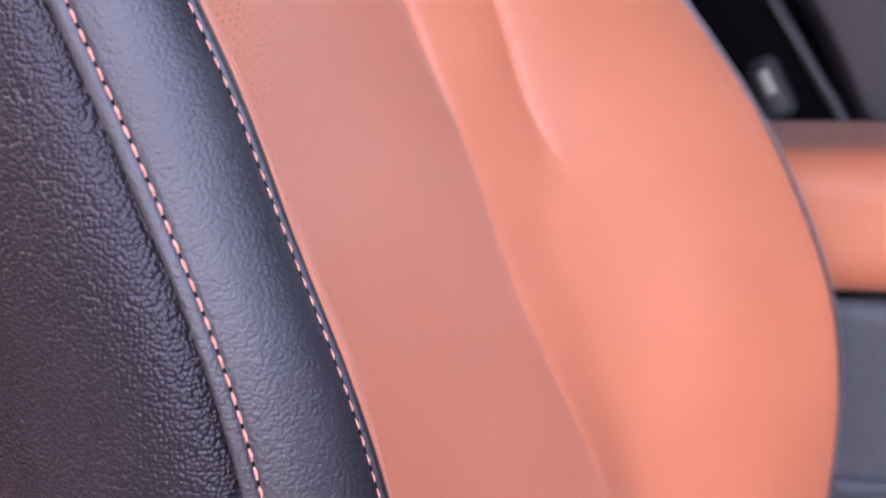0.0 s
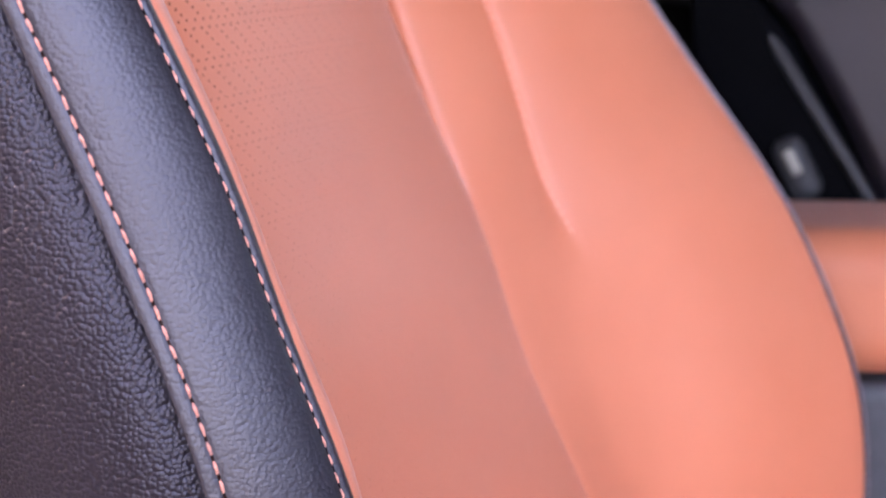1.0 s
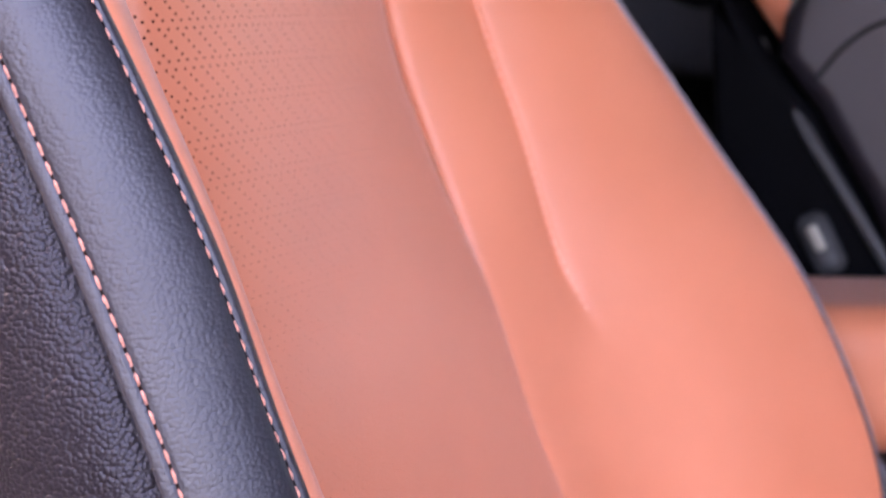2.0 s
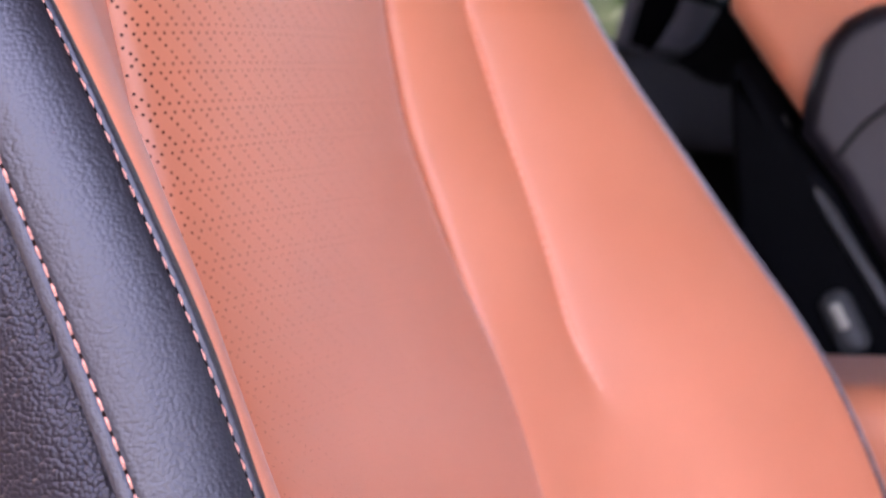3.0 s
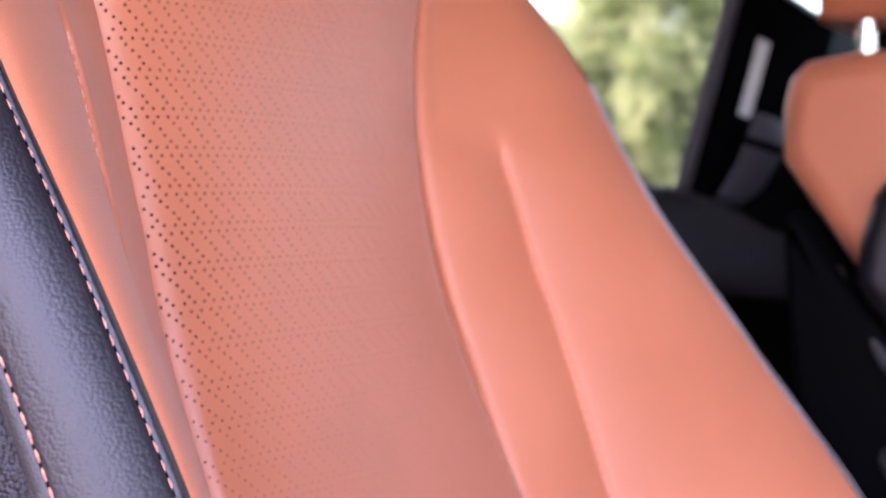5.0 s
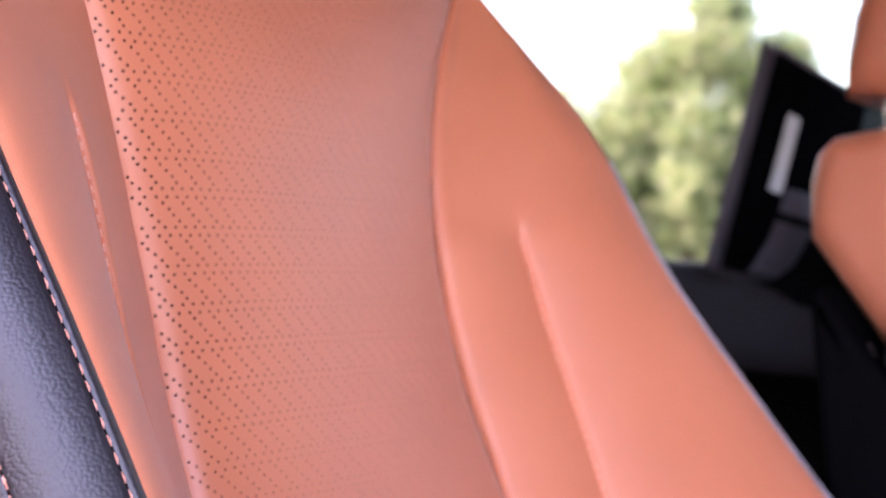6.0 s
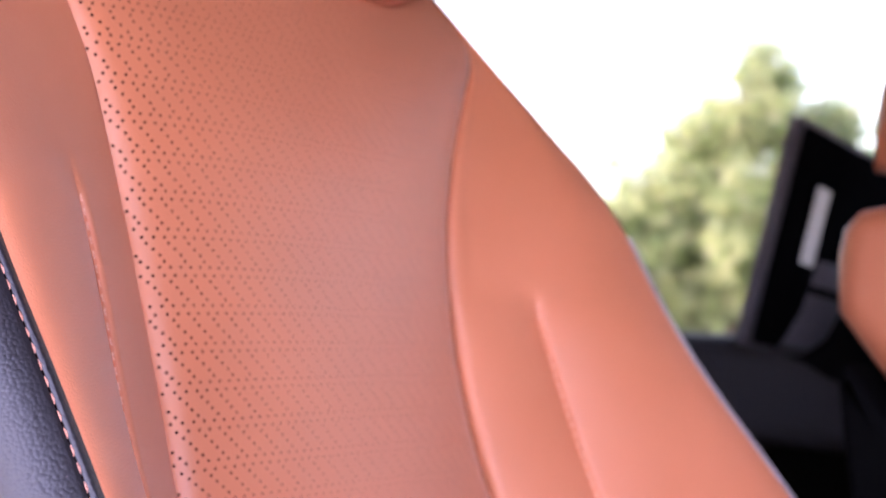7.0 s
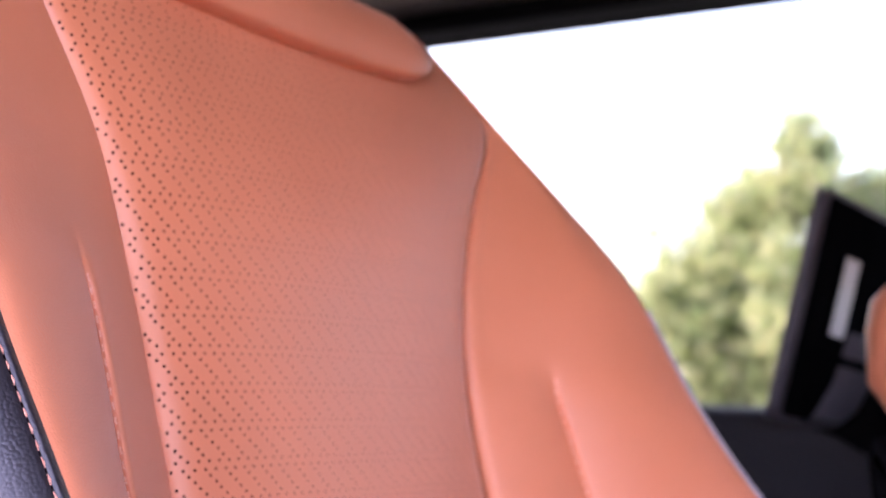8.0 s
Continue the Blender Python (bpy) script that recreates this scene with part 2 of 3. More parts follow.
def sheet(A, B, bulge, tuck_a, tuck_b, power=8, nu=22, power_b=None, skew=1.0):
    """A padded strip between two lines: bulged in the middle, tucked in along both rims."""
    u = 0.5 - 0.5 * np.cos(np.linspace(0, math.pi, nu))
    tang = np.gradient(A + B, axis=0)
    d = B - A
    n = np.cross(d, tang)
    n /= np.linalg.norm(n, axis=1)[:, None] + 1e-9
    hump = 1 - np.abs(2 * u ** skew - 1) ** 2.2
    rim = -np.abs(2 * u - 1) ** np.where(u < 0.5, power, power_b or power)
    amp = np.where(u[None, :] < 0.5, np.broadcast_to(tuck_a, len(A))[:, None], np.broadcast_to(tuck_b, len(A))[:, None])
    return A[:, None] + d[:, None] * u[None, :, None] + n[:, None] * (hump[None, :] * np.broadcast_to(bulge, len(A))[:, None] + rim[None, :] * amp)[:, :, None]


def rolled(R):
    """The sheet with its top end rolled back over the shoulder."""
    top, mid = R[-1], np.array([-.20, YC, .28])
    ext = [top + (np.array([-.012, 0, .008]) + (mid - top) * [0, .03, 0]), top + (np.array([-.035, 0, .014]) + (mid - top) * [0, .10, 0]), top + (np.array([-.075, 0, .008]) + (mid - top) * [0, .2, 0])]
    return np.concatenate([R, np.stack(ext)], 0)


def pleated(first, second, fade):
    """Two strips sewn into one piece: a pleat where fade is 1, smooth hide where it is 0."""
    R = np.concatenate([first, second[:, 1:]], 1)
    S = R.copy()
    for _ in range(260):
        S[:, 1:-1] = (S[:, :-2] + 2 * S[:, 1:-1] + S[:, 2:]) / 4
    crease = first.shape[1] - 1
    near = np.exp(-((np.arange(R.shape[1]) - crease) / (1.3 * crease)) ** 2)
    edge = np.minimum(np.arange(R.shape[1]), np.arange(R.shape[1])[::-1]) / 8.0
    loose = (1 - fade)[:, None] * (near * np.clip(edge, 0, 1))[None, :]
    return R + (S - R) * loose[:, :, None]


seat = tagged(new("car_seat"), "orange and black leather car seat with contrast stitching", "car seat", "front car seats")

GROOVE = SEAM + np.array([-.0038, -.0010, 0])
SIDE_END = GROOVE + np.array([-.130, .036, 0])
FADE = np.clip(np.minimum((ZS + .135) / .05, (.150 - ZS) / .02), 0, 1)
FADE2 = np.clip(np.minimum((ZS + .135) / .075, (.112 - ZS) / .02), 0, 1)
FADE2 = FADE2 ** 2 * (3 - 2 * FADE2)
R_SIDE = sheet(SIDE_END, GROOVE + np.array([-.0036, .0004, 0]), .020, .006, .0062, 14, 72, 18)
NB = 64
UB = 0.5 - 0.5 * np.cos(np.linspace(0, math.pi, NB))
R_BAND = sheet(GROOVE, EDGE, .0070, .0003, .0030, 90, NB, 18)
# sewn lips: a raised roll outside each row of stitches, which lie in a shallow trough
LIP = .0015 * np.exp(-(UB / .10) ** 2) - .0006 * np.exp(-((UB - .112) / .020) ** 2) + .0008 * np.exp(-((UB - .938) / .028) ** 2) - .0006 * np.exp(-((UB - .880) / .018) ** 2)
OUT = np.cross(EDGE - GROOVE, np.gradient(EDGE + GROOVE, axis=0))
OUT /= np.linalg.norm(OUT, axis=1)[:, None]
R_BAND = R_BAND + OUT[:, None] * LIP[None, :, None]
RIM_LINE = PAN.copy()
RIM_LINE[:, 0] += np.interp(ZS, [-.05, 0, .06, .12, .17], [-.0082, -.005, -.0015, -.0018, -.0042])
R_PAN = sheet(RIM_LINE, PAN2, .0, .0035, np.interp(ZS, [-.08, .02], [.0004, .005]) * (1 - join[:, 0]), 36, 110, 44)
# the padding swells: steeply from the near rim, gently towards the far seam
UP = 0.5 - 0.5 * np.cos(np.linspace(0, math.pi, 110))
SWELL = .0065 * (1 - np.exp(-UP / .10)) * (1 - UP ** 3) + .0035 * (1 - np.abs(2 * UP - 1) ** 3)
FULL = np.interp(ZS, [-.2, -.08, .03, .16, .25, .285], [.1, .35, 1, 1, .4, .35])
PROUD = np.cross(PAN2 - RIM_LINE, np.gradient(PAN2 + RIM_LINE, axis=0))
PROUD /= np.linalg.norm(PROUD, axis=1)[:, None]
R_PAN = R_PAN + PROUD[:, None] * (SWELL[None, :] * FULL[:, None])[:, :, None]
R_BOL = pleated(sheet(EDGE, CREASE + np.array([-.0032, -.0010, 0]), np.interp(ZS, [-.10, -.02, .10, .2], [.0072, .0045, .0060, .0062]), .0022, .0, 16, 30, None, 0.8), sheet(CREASE, R_PAN[:, 0] + np.array([-.001, .0015, 0]), -.0005, .0018, .0, 40, 34), FADE)
SLIM = np.clip(np.linalg.norm(EDGE2 - PAN2, axis=1) / .06, 0, 1)
R_BOL2 = pleated(sheet(PAN2, CREASE2 + np.array([-.0026, .0014, 0]) * SLIM[:, None], .003 * SLIM, np.interp(ZS, [-.08, .02], [.0004, .006]) * SLIM, .0, 16, 26), sheet(CREASE2, EDGE2, .0075 * SLIM, .0030 * SLIM, .0018 * SLIM, 40, 36, 20), FADE2)
side = part("side_panel", grid(rolled(R_SIDE)), SIDE, seat, "black grained leather side panel")
band = part("bolster_band", grid(rolled(R_BAND)), BLACK, seat, "black grained leather band with salmon stitching")
bol = part("side_bolster", grid(rolled(R_BOL)), ORANGE, seat, "smooth orange leather bolster with a sewn pleat")
panel = part("centre_panel", grid(rolled(R_PAN)), PANEL, seat, "perforated orange leather centre panel")
bol2 = part("side_bolster", grid(rolled(R_BOL2)), ORANGE, seat, "smooth orange leather bolster with a sewn pleat")
part("side_panel", grid(rolled(sheet(EDGE2, BACK2, .014, .001, .004))), BLACK, seat)
# The piping's pale violet colour paints in the highlight along this edge.
part("piping", tube(EDGE2[:76:2] + np.array([-.0008, .0004, 0]), .0013, 8), PIPE, seat, "violet grey piping, pale for the highlight along the seat edge")
part("back_shell", grid(sheet(BACK2, BACK, .02, 0, 0)), PLASTIC, seat, "black plastic seat back shell")
part("side_panel", grid(sheet(BACK, SIDE_END, .004, .003, .003)), ORANGE, seat, "orange leather rear side panel")

# top roll above the centre panel: a padded lip with a sewn crease below it
rows = []
for y in np.concatenate([np.linspace(.06, .31, 50), .31 + .0355 * np.sin(np.linspace(.08, math.pi / 2, 16))]):
    low = .2508 + .50 * (y - .285) ** 2 + .0205 * max(0, (y - .30) / .0545) ** 3
    high = np.interp(y, [.06, .25, .31, .3545], [.300, .300, .295, .280]) - low
    face = -.1428 - .3 * (low - .254)
    # the end closes in a round
    w = math.sqrt(max(0, 1 - (max(0, y - .310) / .036) ** 2))
    low, high, face = low + .45 * high * (1 - w), high * w, face - .008 * (1 - w)
    lip = [(-.022, .03), (-.009, .012), (-.0022, .012), (.0004, .045), (.0016, .14), (.0020, .36), (-.001, .60), (-.007, .79), (-.017, .92), (-.030, .985), (-.060, 1.0)]
    fat = min(1, max(0, high - .004) / .02)
    rows.append([(face + dx * (fat if dx > -.02 else 1), y, low + high * dz) for dx, dz in smooth_line(lip, 30)])
part("top_roll", grid(rows), ORANGE, seat, "rounded orange leather top roll")

part("top_padding", box((-.30, .080, .14), (-.192, .325, .268), .03, 5), ORANGE, seat)


def on_sheet(R, i, j):
    """Point and normal of a sheet at fractional row i and column j."""
    i0, j0 = min(int(i), R.shape[0] - 2), min(int(j), R.shape[1] - 2)
    a, b = i - i0, j - j0
    p = (R[i0, j0] * (1 - a) + R[i0 + 1, j0] * a) * (1 - b) + (R[i0, j0 + 1] * (1 - a) + R[i0 + 1, j0 + 1] * a) * b
    t = R[i0 + 1, j0] - R[i0, j0]
    d = R[i0, j0 + 1] - R[i0, j0]
    n = np.cross(d, t)
    return Vector(p), Vector(n).normalized(), Vector(t).normalized()


def thread_mesh(length, r):
    """One stitch: two twisted plies, arched, sinking at both ends."""
    bm = bmesh.new()
    for ph in (0, math.pi):
        rows = []
        for k in range(9):
            s = k / 8
            w = r * (0.55 + 0.45 * math.sin(math.pi * min(max(s, .04), .96)) ** 0.5)
            c = Vector((length * (s - 0.5), 0.45 * r * math.cos(ph + 5 * s), 0.45 * r * math.sin(ph + 5 * s) + r * (1.3 * math.sin(math.pi * s) - 0.7)))
            rows.append([c + 0.72 * w * Vector((0, math.cos(q), math.sin(q))) for q in np.linspace(0, 2 * math.pi, 7)[:-1]])
        vs = [[bm.verts.new(p) for p in row] for row in rows]
        for u, v in zip(vs, vs[1:]):
            for i in range(6):
                bm.faces.new((u[i], u[(i + 1) % 6], v[(i + 1) % 6], v[i]))
    me = bpy.data.meshes.new("stitch")
    bmesh.ops.recalc_face_normals(bm, faces=bm.faces)
    bm.to_mesh(me)
    bm.free()
    for p in me.polygons:
        p.use_smooth = True
    return me


def sew(R, col, z0, z1, pitch, mesh, parent, holes=None):
    """A row of stitches along a column of a sheet, from height z0 to z1."""
    line = []
    for i in np.linspace(0, len(ZS) - 1, 1500):
        j = col(i) if callable(col) else col
        p, n, t = on_sheet(R, i, j)
        if z0 <= p.z <= z1:
            line.append((p, n))
    run, want = 0.0, 0.0
    for k in range(1, len(line) - 1):
        run += (line[k][0] - line[k - 1][0]).length
        if run >= want:
            want += pitch
            p, n = line[k]
            t = (line[k + 1][0] - line[k - 1][0]).normalized()
            n = (n - t * n.dot(t)).normalized()
            b = n.cross(t)
            jit = random.uniform(-.05, .05)
            m = Matrix((t, b, n)).transposed().to_4x4()
            ob = new("stitch", mesh)
            ob.parent = parent
            ob.matrix_basis = Matrix.Translation(p + n * 0.0001) @ m @ pose(0, 0, 0, 0, 0, math.degrees(jit))
            if holes is not None:
                holes.append((p + t * (pitch * 0.5), n, t, 1.0))


def discs(name, places, r, material, parent, stretch=1.0, label=""):
    """Small punched holes: flat discs with the inner shade as colour, all in one mesh."""
    vs, fs = [], []
    for p, n, t, f in places:
        t = (t - n * t.dot(n)).normalized()
        b = n.cross(t)
        k = len(vs)
        for q in range(8):
            w = math.pi * q / 4
            vs.append(p + n * 0.00012 + f * r * (math.cos(w) * stretch * t + math.sin(w) * b))
        fs.append(tuple(range(k, k + 8)))
    me = bpy.data.meshes.new(name)
    me.from_pydata(vs, [], fs)
    me.materials.append(material)
    ob = new(name, me)
    ob.parent = parent
    return tagged(ob, label, kind="stuff")


# punched holes of the centre panel: two close rows, then four open rows of slanting threes, turn about
HOLE, places = 0.00243, []
cols = R_PAN.shape[1]
us = np.arange(cols)
zrow = R_PAN[:, cols // 2, 2]
ARC = np.concatenate([np.zeros((len(ZS), 1)), np.cumsum(np.linalg.norm(np.diff(R_PAN, axis=1), axis=2), 1)], 1)
ARC -= ARC[:, -1:] / 2
for r_i in range(-48, 144):
    block, step = divmod(r_i, 6)
    gz = 0.1579 - block * .01525 - (0 if step == 0 else .0033 + .0024 * (step - 1))
    if not -0.20 < gz < 0.268:
        continue
    i = float(np.interp(gz, zrow, np.arange(len(zrow))))
    arc = ARC[int(i)]
    for k in range(-140, 141):
        if step > 1 and (k + block) % 2 == 0:
            continue
        gy = -.1034 + HOLE * (2 * k + r_i)
        gy -= R_PAN[int(i), cols // 2, 1] - YC
        if not arc[0] + 0.0008 < gy < arc[-1] - 0.003:
            continue
        j = float(np.interp(gy, arc, us))
        # dark discs shrink away from the rim, standing in for holes fading at a slant
        wide = float(np.interp(gy - arc[0], [.002, .02, .06, .12], [1.4, 1.2, .9, .7]))
        # and smaller again low down, to imitate the fading there
        wide *= float(np.interp(gz, [-.10, .04], [.25, 1]))
        places.append((*on_sheet(R_PAN, i, j), wide))
discs("perforation", places, 0.00052, DARKHOLE, panel, 1.0, "fine dark punched holes")

ST = thread_mesh(0.0040, 0.00039)
ST.materials.append(THREAD)
needle = []


def band_col(x):
    return float(np.interp(x, UB, np.arange(NB)))


sew(R_BAND, band_col(0.112), -.17, .17, .0056, ST, band, needle)
ST3 = thread_mesh(0.0035, 0.00029)
ST3.materials.append(THREAD)
sew(R_BAND, band_col(0.880), -.17, .17, .0055, ST3, band, needle)
discs("needle_hole", needle, 0.00055, DARKHOLE, band, 1.8, "dark needle holes between the stitches")
ST2 = thread_mesh(0.0032, 0.00034)
ST2.materials.append(PALE)
sew(R_BOL2, 26.6, -.10, .104, .0055, ST2, bol2)
sew(R_BOL, 29.6, -.10, .138, .0055, ST2, bol)

# cushion and base below the backrest
part("seat_cushion", box((-.10, 0.0, -.56), (.52, .46, -.40), .05, 5), ORANGE, seat)
part("seat_base", box((-.08, .06, -.70), (.42, .40, -.555), .02), PLASTIC, seat)

# ---- the car round the seat ----
def struct(name, bm, material, label, category, smooth=False):
    return tagged(mesh_ob(name, bm, material, smooth), label, category, kind="structure")


struct("ground", box((-400, -400, -1.2), (400, 400, -1.0)), GROUND, "dark grey asphalt ground outside the car", "ground")
# Added, out of view: this wall blocks low sky that would brighten the seat side.
struct("wall_added", box((-8, -3.0, -1.0), (0.1, -2.7, 2.6), .02), WALL, "unseen almost black wall added beside the car to block low sky light", "wall")
struct("floor", box((-1.2, -0.12, -.80), (1.7, 1.34, -.70)), CARPET, "dark carpeted car floor", "floor")
# Unseen rail; its height limits the sky light coming through the open door.
struct("trim_2", box((-1.3, -.22, .468), (1.2, -.16, .618), .015), PLASTIC, "unseen black roof rail above the open door, placed to limit sky light", "trim")
# Unseen visors, added and set low to hold back light from the front.
struct("trim_1", box((1.04, -0.1, .34), (1.09, 1.27, .62), .02), PLASTIC, "unseen black sun visors added to cut light from the front", "trim")
struct("ceiling", box((-1.3, -0.20, .62), (1.2, 1.25, .66), .01), LINER, "dark taupe cloth headliner", "ceiling")
# Unseen wall, closed where a rear window would be, to shut out its light.
struct("wall_rear", box((-1.30, -0.1, -.70), (-1.22, 1.30, .62)), PLASTIC, "unseen black rear wall, closed to the roof to shut out light", "wall")
# Unseen dashboard, built high to narrow the front opening's light.
struct("wall_front", box((0.95, -0.1, -.70), (1.65, 1.27, .24), .04), PLASTIC, "unseen black dashboard trim, raised to cut light from the front", "wall")
struct("wall_side", box((1.15, -0.16, -.70), (1.65, -.10, .0), .02), PLASTIC, "black trim ahead of the open front door", "wall")
struct("trim_3", box((-1.25, 1.255, .585), (1.2, 1.36, .66), .012), LINER, "taupe cloth edge of the headliner", "trim")
near_rear = tagged(new("door_2"), "closed rear door with black trim behind the open front door", "door", kind="structure")
part("door_panel", box((-1.25, -.14, -.70), (-.50, -.06, .06), .02), PLASTIC, near_rear)
part("pillar", slab([(-.50, -.70), (-.42, -.70), (-.42, .05), (-.52, .62), (-.62, .62), (-.52, .05)], -.14, -.06, .01), PLASTIC, near_rear)
# the open front door, hinged at the front and swung out
open_door = tagged(new("door_3"), "open front door with black trim and tinted window", "door", kind="structure")
SWING = pose(1.0, -.17, 0, 0, 0, -68)
def swung(bm):
    bmesh.ops.transform(bm, matrix=SWING, verts=bm.verts)
    return bm
part("door_panel", swung(box((0, -.05, -.75), (1.0, .05, .08), .03, 3)), PLASTIC, open_door)
part("window_frame", swung(box((.03, -.02, .54), (.98, .02, .60), .01)), PLASTIC, open_door)
part("window_frame", swung(box((.95, -.02, .06), (1.0, .02, .58), .01)), PLASTIC, open_door)
part("window_pane", swung(grid([[(.0, 0, .06), (.96, 0, .06)], [(.05, 0, .55), (.96, 0, .55)]])), GLASS, open_door, smooth=False)
# Unseen windscreen, tinted darkly so that little front light enters.
windscreen = tagged(new("window_1"), "unseen windscreen above the dashboard, tinted dark to cut front light", "window", kind="structure")
part("window_pane", grid([[(1.15, -.10, .2), (1.15, 1.27, .2)], [(1.10, -.10, .62), (1.10, 1.27, .62)]]), SCREEN_GLASS, windscreen, smooth=False)
far_door = tagged(new("door_1"), "black car door panel below the far window", "door", kind="structure")
part("door_panel", box((-1.25, 1.29, -.70), (1.3, 1.36, .02), .02), PLASTIC, far_door)
part("window_ledge", box((-1.25, 1.262, -.020), (1.3, 1.36, .069), .018, 4), TRIM, far_door, "dark soft window ledge")
part("window_pane", grid([[(-1.22, 1.314, .05), (1.28, 1.314, .05)], [(-1.22, 1.314, .56), (1.28, 1.314, .56)]]), SIDE_GLASS, far_door, smooth=False)
part("window_frame", box((-1.25, 1.26, .556), (1.3, 1.36, .584), .010), PLASTIC, far_door)

# ---- the far seat ----
far = tagged(new("car_seat"), "orange car seat with black leather side bolster", "car seat", "front car seats")
FY = 0.72
part("backrest", slab([(-.049, .105), (-.050, .145), (-.046, .165), (-.034, .178), (0, .184), (.06, .186), (.16, .18), (.2, .1), (.25, -.1), (.30, -.36), (.12, -.36), (.10, -.1), (.005, .034)], FY + .006, FY + .48, .022), ORANGE, far, "orange leather backrest")
part("side_bolster", slab([(.015, .021), (.017, .048), (.026, .083), (.040, .101), (.060, .112), (.11, .118), (.2, .1), (.26, -.1), (.32, -.36), (.33, -.40), (.24, -.34), (.16, -.19), (.112, -.124), (.082, -.070), (.045, -.014)], FY - .026, FY + .03, .018), BLACK, far, "black leather side bolster")
part("bolster_seam", tube(smooth_line([(.045, FY - .0265, .008), (.058, FY - .0268, .028), (.078, FY - .0268, .046), (.11, FY - .0265, .058), (.15, FY - .0265, .06)], 24), .0016, 8), PLASTIC, far)
part("piping", tube(smooth_line([(-.004, FY + .010, .030), (.0134, FY - .012, .006), (.0521, FY - .026, -.0436), (.111, FY - .027, -.1235), (.16, FY - .027, -.20), (.23, FY - .027, -.34)], 30), .0044, 12), DIM, far, "dark grey piping along the bolster")
part("side_trim", slab([(-.036, .06), (-.03, .07), (.0, .03), (.045, -.018), (.082, -.074), (.112, -.128), (.16, -.195), (.22, -.37), (.02, -.40), (-.01, -.2), (-.026, -.03)], FY - .022, FY + .46, .010), GLOSS, far, "black plastic side trim")
part("headrest", slab([(-.0495, .214), (-.0485, .25), (-.045, .275), (-.037, .30), (-.026, .33), (.0, .42), (.12, .42), (.09, .30), (.07, .214)], FY + .08, FY + .40, .026, 5), ORANGE, far, "orange leather headrest")
part("headrest_collar", box((-.040, FY + .18, .17), (.05, FY + .36, .222), .01), PLASTIC, far)
for yy in (.11, .33):
    part("headrest_post", tube([(-.014, FY + yy, .16), (-.014, FY + yy, .23)], .0075, 12), CHROME, far, "chrome headrest post")
part("seat_base", box((.05, FY, -.70), (.6, FY + .46, -.36), .04), PLASTIC, far)

# seat belt buckle beside the far seat
buckle = tagged(new("belt_buckle"), "black seat belt buckle with bright metal slot", "belt buckle")
def turned(bm, m):
    bmesh.ops.transform(bm, matrix=m, verts=bm.verts)
    return bm
BM = pose(.0555, .70, -.102, 0, -30, 0)
part("housing", turned(box((-.0115, -.012, -.028), (.0115, .010, .019), .0095, 6), BM), DIM, buckle)
part("latch_slot", turned(box((-.0045, -.0135, -.009), (.0045, -.009, .011), .003, 3), BM), SATIN, buckle, "dull metal latch slot")
part("stalk", turned(box((-.010, -.004, -.30), (.010, .004, -.05), .002, 2), BM), PLASTIC, buckle)

# ---- rear screen ----
scr = tagged(new("rear_screen"), "black rear-seat screen with white strip on a bracket", "screen")
o, uu, vv = Vector((-.190, .93, .079)), Vector((.01, .22, -.02)), Vector((.047, 0, .195))
nn = uu.cross(vv).normalized()
def screen_box(a0, a1, b0, b1, d0, d1, bevel):
    bm = box((0, 0, 0), (1, 1, 1))
    for v in bm.verts:
        a, b, d = v.co
        v.co = o + uu * (a0 + (a1 - a0) * a) + vv * (b0 + (b1 - b0) * b) + nn * (d0 + (d1 - d0) * d)
    bmesh.ops.bevel(bm, geom=bm.edges[:], offset=bevel, segments=3, affect="EDGES", profile=0.5)
    return bm
part("casing", screen_box(-.012, 1.12, 0, .975, -.0095, 0, .0045), RIM, scr, "lilac grey screen casing")
part("side_cover", screen_box(1.13, 1.65, 0, 1.02, -.016, -.004, .003), TEAL, scr, "dark teal side cover")
part("back_plate", screen_box(.025, 1.11, .01, .965, -.002, .003, .001), GLOSS, scr)
# thin white strip lying on the black plate
part("label", screen_box(.262, .398, .40, .75, .0031, .0036, .0002), WHITE, scr, "white strip on the screen face")
rows = []
for k in range(13):
    w = k / 12
    b = .44 - .48 * w
    a0, a1 = np.interp(w, [0, .5, .8, 1], [.44, .40, .30, .20]), np.interp(w, [0, .3, .6, .85, 1], [.78, .90, .92, .84, .66])
    rows.append([o + uu * (a0 + (a1 - a0) * q) + vv * b + nn * (.002 + .020 * math.sin(math.pi * q) ** .6 * math.sin(math.pi * (.12 + .8 * w)) ** .5) for q in np.linspace(0, 1, 11)])
part("bracket", grid(rows), RIM, scr, "curved grey mounting bracket")
part("bracket_band", grid([[p + nn * .0012 for p in row] for row in rows[3:5]]), GLOSS, scr, "black band round the bracket")
# The foot's black outline also draws in the shadow below the bracket.
part("mount_foot", slab([(-.170, .068), (-.151, .0685), (-.131, .084), (-.116, .112), (-.03, .112), (-.03, .056), (-.09, .048), (-.111, .0455), (-.128, .050), (-.148, .0615)], .957, 1.2, .004), GLOSS, scr, "black foot under the bracket, shaped to include the shadow beneath")
part("mount_base", slab([(-.70, .086), (-.22, .0825), (-.14, .071), (-.02, .046), (.10, .020), (.10, -.040), (-.02, -.020), (-.70, .004)], .965, 1.235, .028, 6), TRIM, scr, "dark soft rounded mount below the screen")

# ---- console armrest between the seats ----
con = tagged(new("centre_console"), "black centre console with padded orange armrest lid", "console")
part("lid", slab([(-.05, -.136), (.45, -.084), (.45, -.175), (-.05, -.230)], .55, .70, .030, 8), ORANGE, con, "padded orange leather armrest lid")
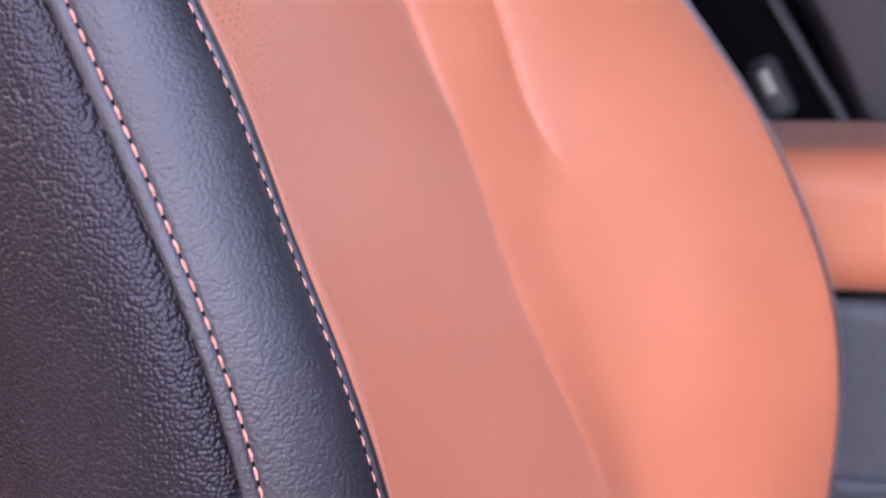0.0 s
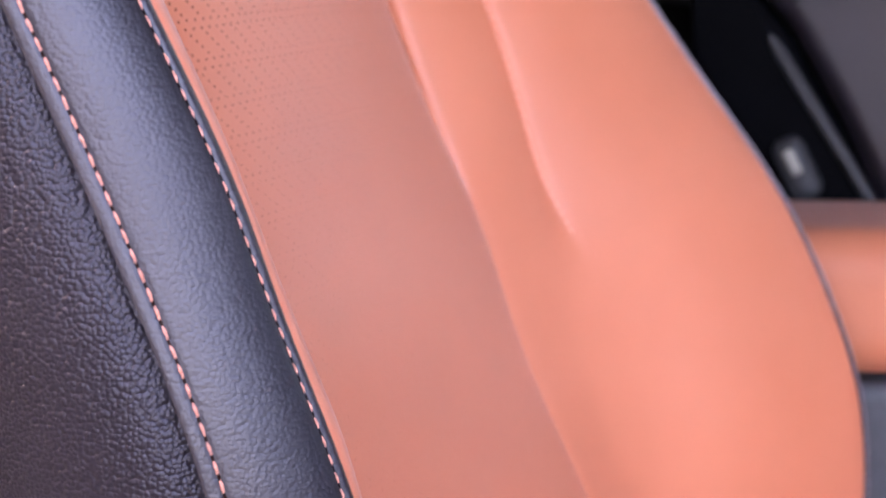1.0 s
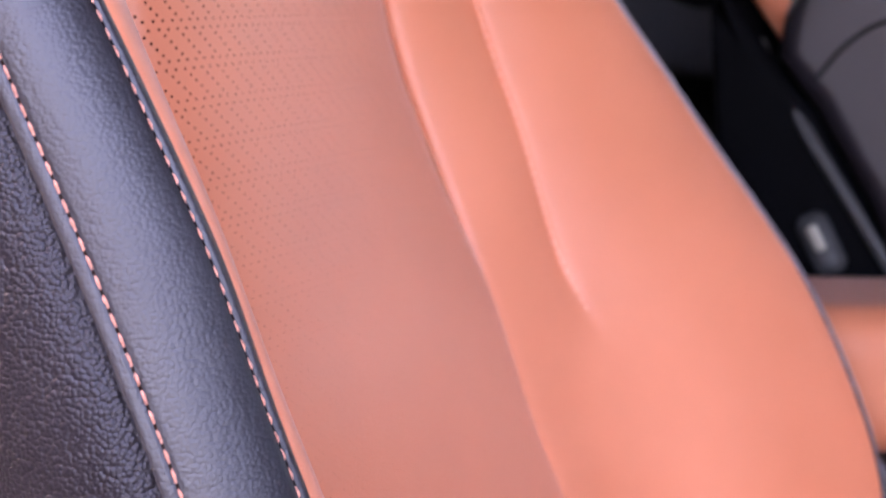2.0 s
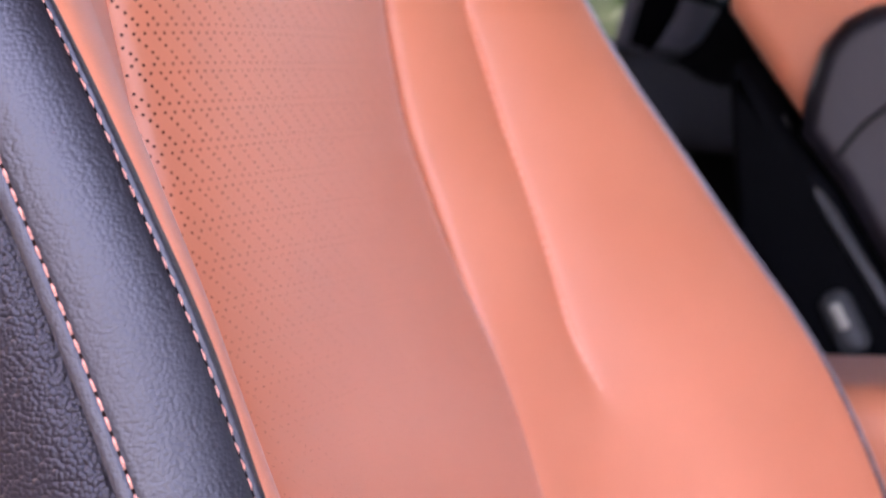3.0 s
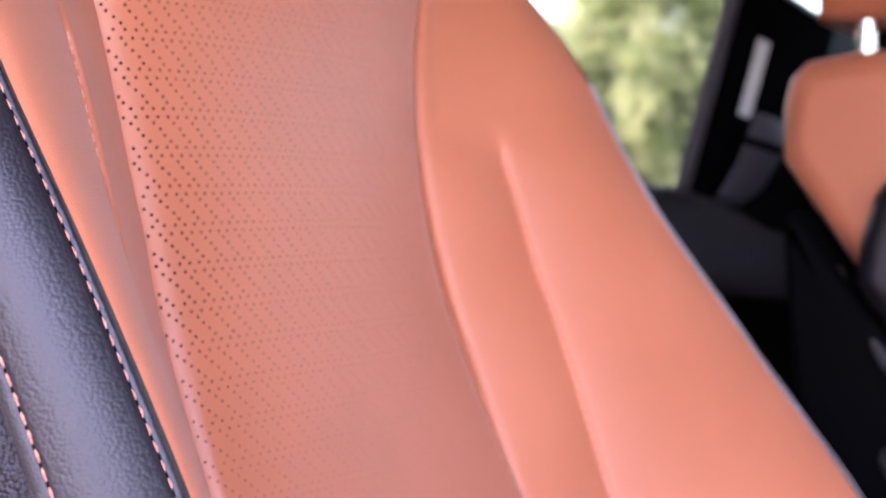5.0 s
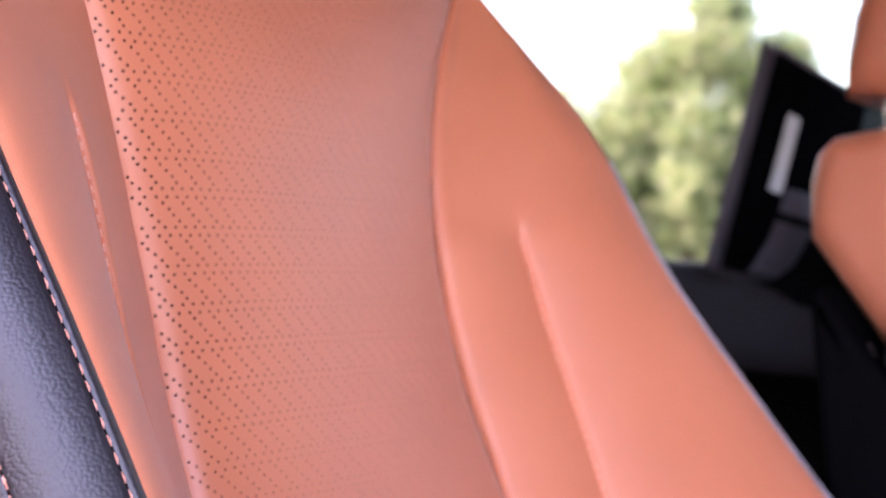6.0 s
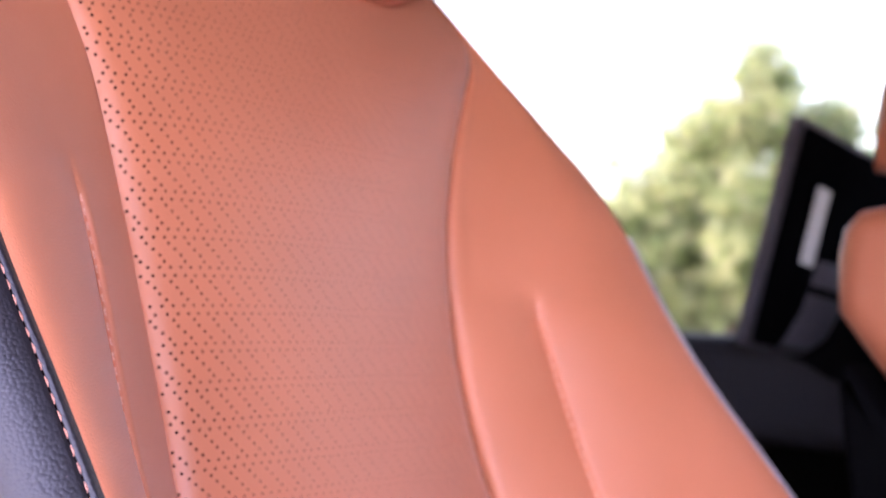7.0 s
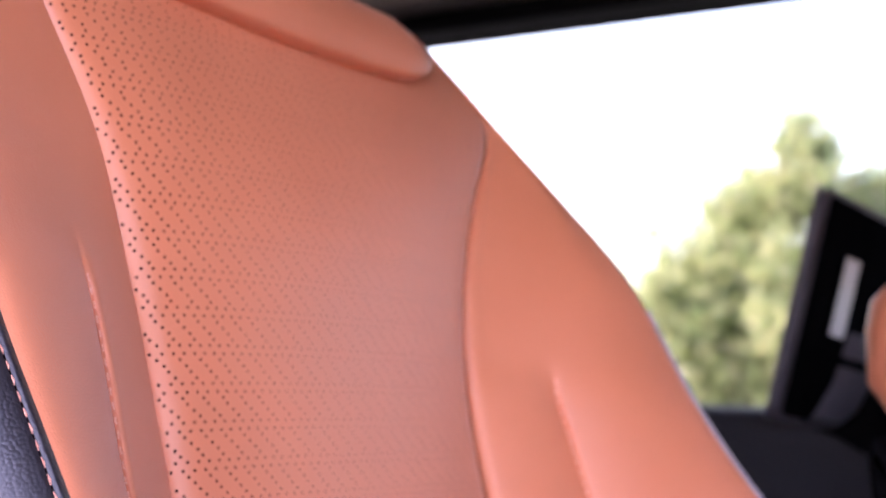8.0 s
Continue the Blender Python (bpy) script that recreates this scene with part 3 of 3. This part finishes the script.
part("console_body", slab([(-.05, -.234), (.45, -.179), (.45, -.70), (-.05, -.70)], .558, .692, .012), GREY, con, "black leather covered console side")
part("console_ledge", slab([(-.05, -.350), (.45, -.295), (.45, -.31), (-.05, -.365)], .552, .60, .005), GREY, con)

# ---- outdoors ----
def leaves(centres, per, size, spread, seed):
    """A crown of many small leaves gathered in clumps."""
    g = np.random.default_rng(seed)
    vs, fs = [], []
    for c in centres:
        for _ in range(per):
            p = Vector(c) + Vector(g.normal(0, 1, 3)) * spread * g.uniform(.5, 1.1)
            a = Vector(g.normal(0, 1, 3)).normalized()
            b = a.orthogonal().normalized()
            b = Matrix.Rotation(g.uniform(0, 6.28), 3, a) @ b
            c2 = a.cross(b)
            w, h = size * g.uniform(.35, .6), size * g.uniform(.7, 1.3)
            k = len(vs)
            vs += [p - b * h, p + c2 * w + a * w * .3, p + b * h, p - c2 * w + a * w * .3]
            fs.append((k, k + 1, k + 2, k + 3))
    me = bpy.data.meshes.new("crown")
    me.from_pydata(vs, [], fs)
    me.materials.append(LEAF)
    return me


def tree(base, lobes, seed, label):
    """lobes: crown centres relative to the base with their radius."""
    g = np.random.default_rng(seed)
    t = tagged(new("tree"), label, "tree")
    t.location = base
    top = max(l[2] for l in lobes)
    trunk = smooth_line([(0, 0, 0), (.05, 0, top * .3), (-.04, .05, top * .6), (.05, 0, top * .95)], 14)
    rows = []
    for k, p in enumerate(trunk):
        r = .13 * (1 - k / 15) + .015
        rows.append([Vector(p) + Vector((r * math.cos(q), r * math.sin(q), 0)) for q in np.linspace(0, 2 * math.pi, 11)[:-1]])
    part("trunk", grid(rows, True), BARK, t)
    cs = []
    for x, y, z, r in lobes:
        root = Vector(trunk[int(np.clip(z / top * 8, 2, 11))])
        tip = Vector((x, y, z))
        part("limb", tube([root, root.lerp(tip, .5) + Vector((0, 0, .1)), tip], .03, 6), BARK, t)
        for _ in range(int(36 * r * r) + 10):
            v = Vector(g.normal(0, 1, 3)).normalized() * r * g.uniform(.35, 1.0)
            cs.append(tip + v)
    ob = new("crown", leaves(cs, 38, .092, .19, seed))
    ob.parent = t
    return t


tree((-7.1, 18.0, -1.0), [(-.9, 0, 2.9, .75), (-.5, .3, 1.6, .9), (.3, 0, 3.6, .75), (.2, -.3, 2.2, 1.0), (.35, .1, 4.3, .45), (1.1, .2, 2.9, .85), (1.7, 0, 2.0, .9), (.9, 0, 1.2, .9), (-1.0, .2, 1.3, .5), (1.2, .2, 3.5, .45), (-1.0, -.2, 2.2, .7), (-.4, 0, 3.5, .5), (-1.35, 0, 2.2, .6)], 3, "leafy green tree in bright daylight beyond the window")
g = np.random.default_rng(8)
hedge_c = [(x, 25 + g.uniform(-.6, .6), -1 + h) for x in np.arange(-19, 4, .3) for h in np.arange(.2, 1.35 + .35 * math.sin(x * 1.7) + g.uniform(-.2, .4), .3)]
hedge = tagged(new("hedge", leaves(hedge_c, 40, .09, .2, 9)), "pale green hedge along the asphalt ground", "hedge", kind="stuff")
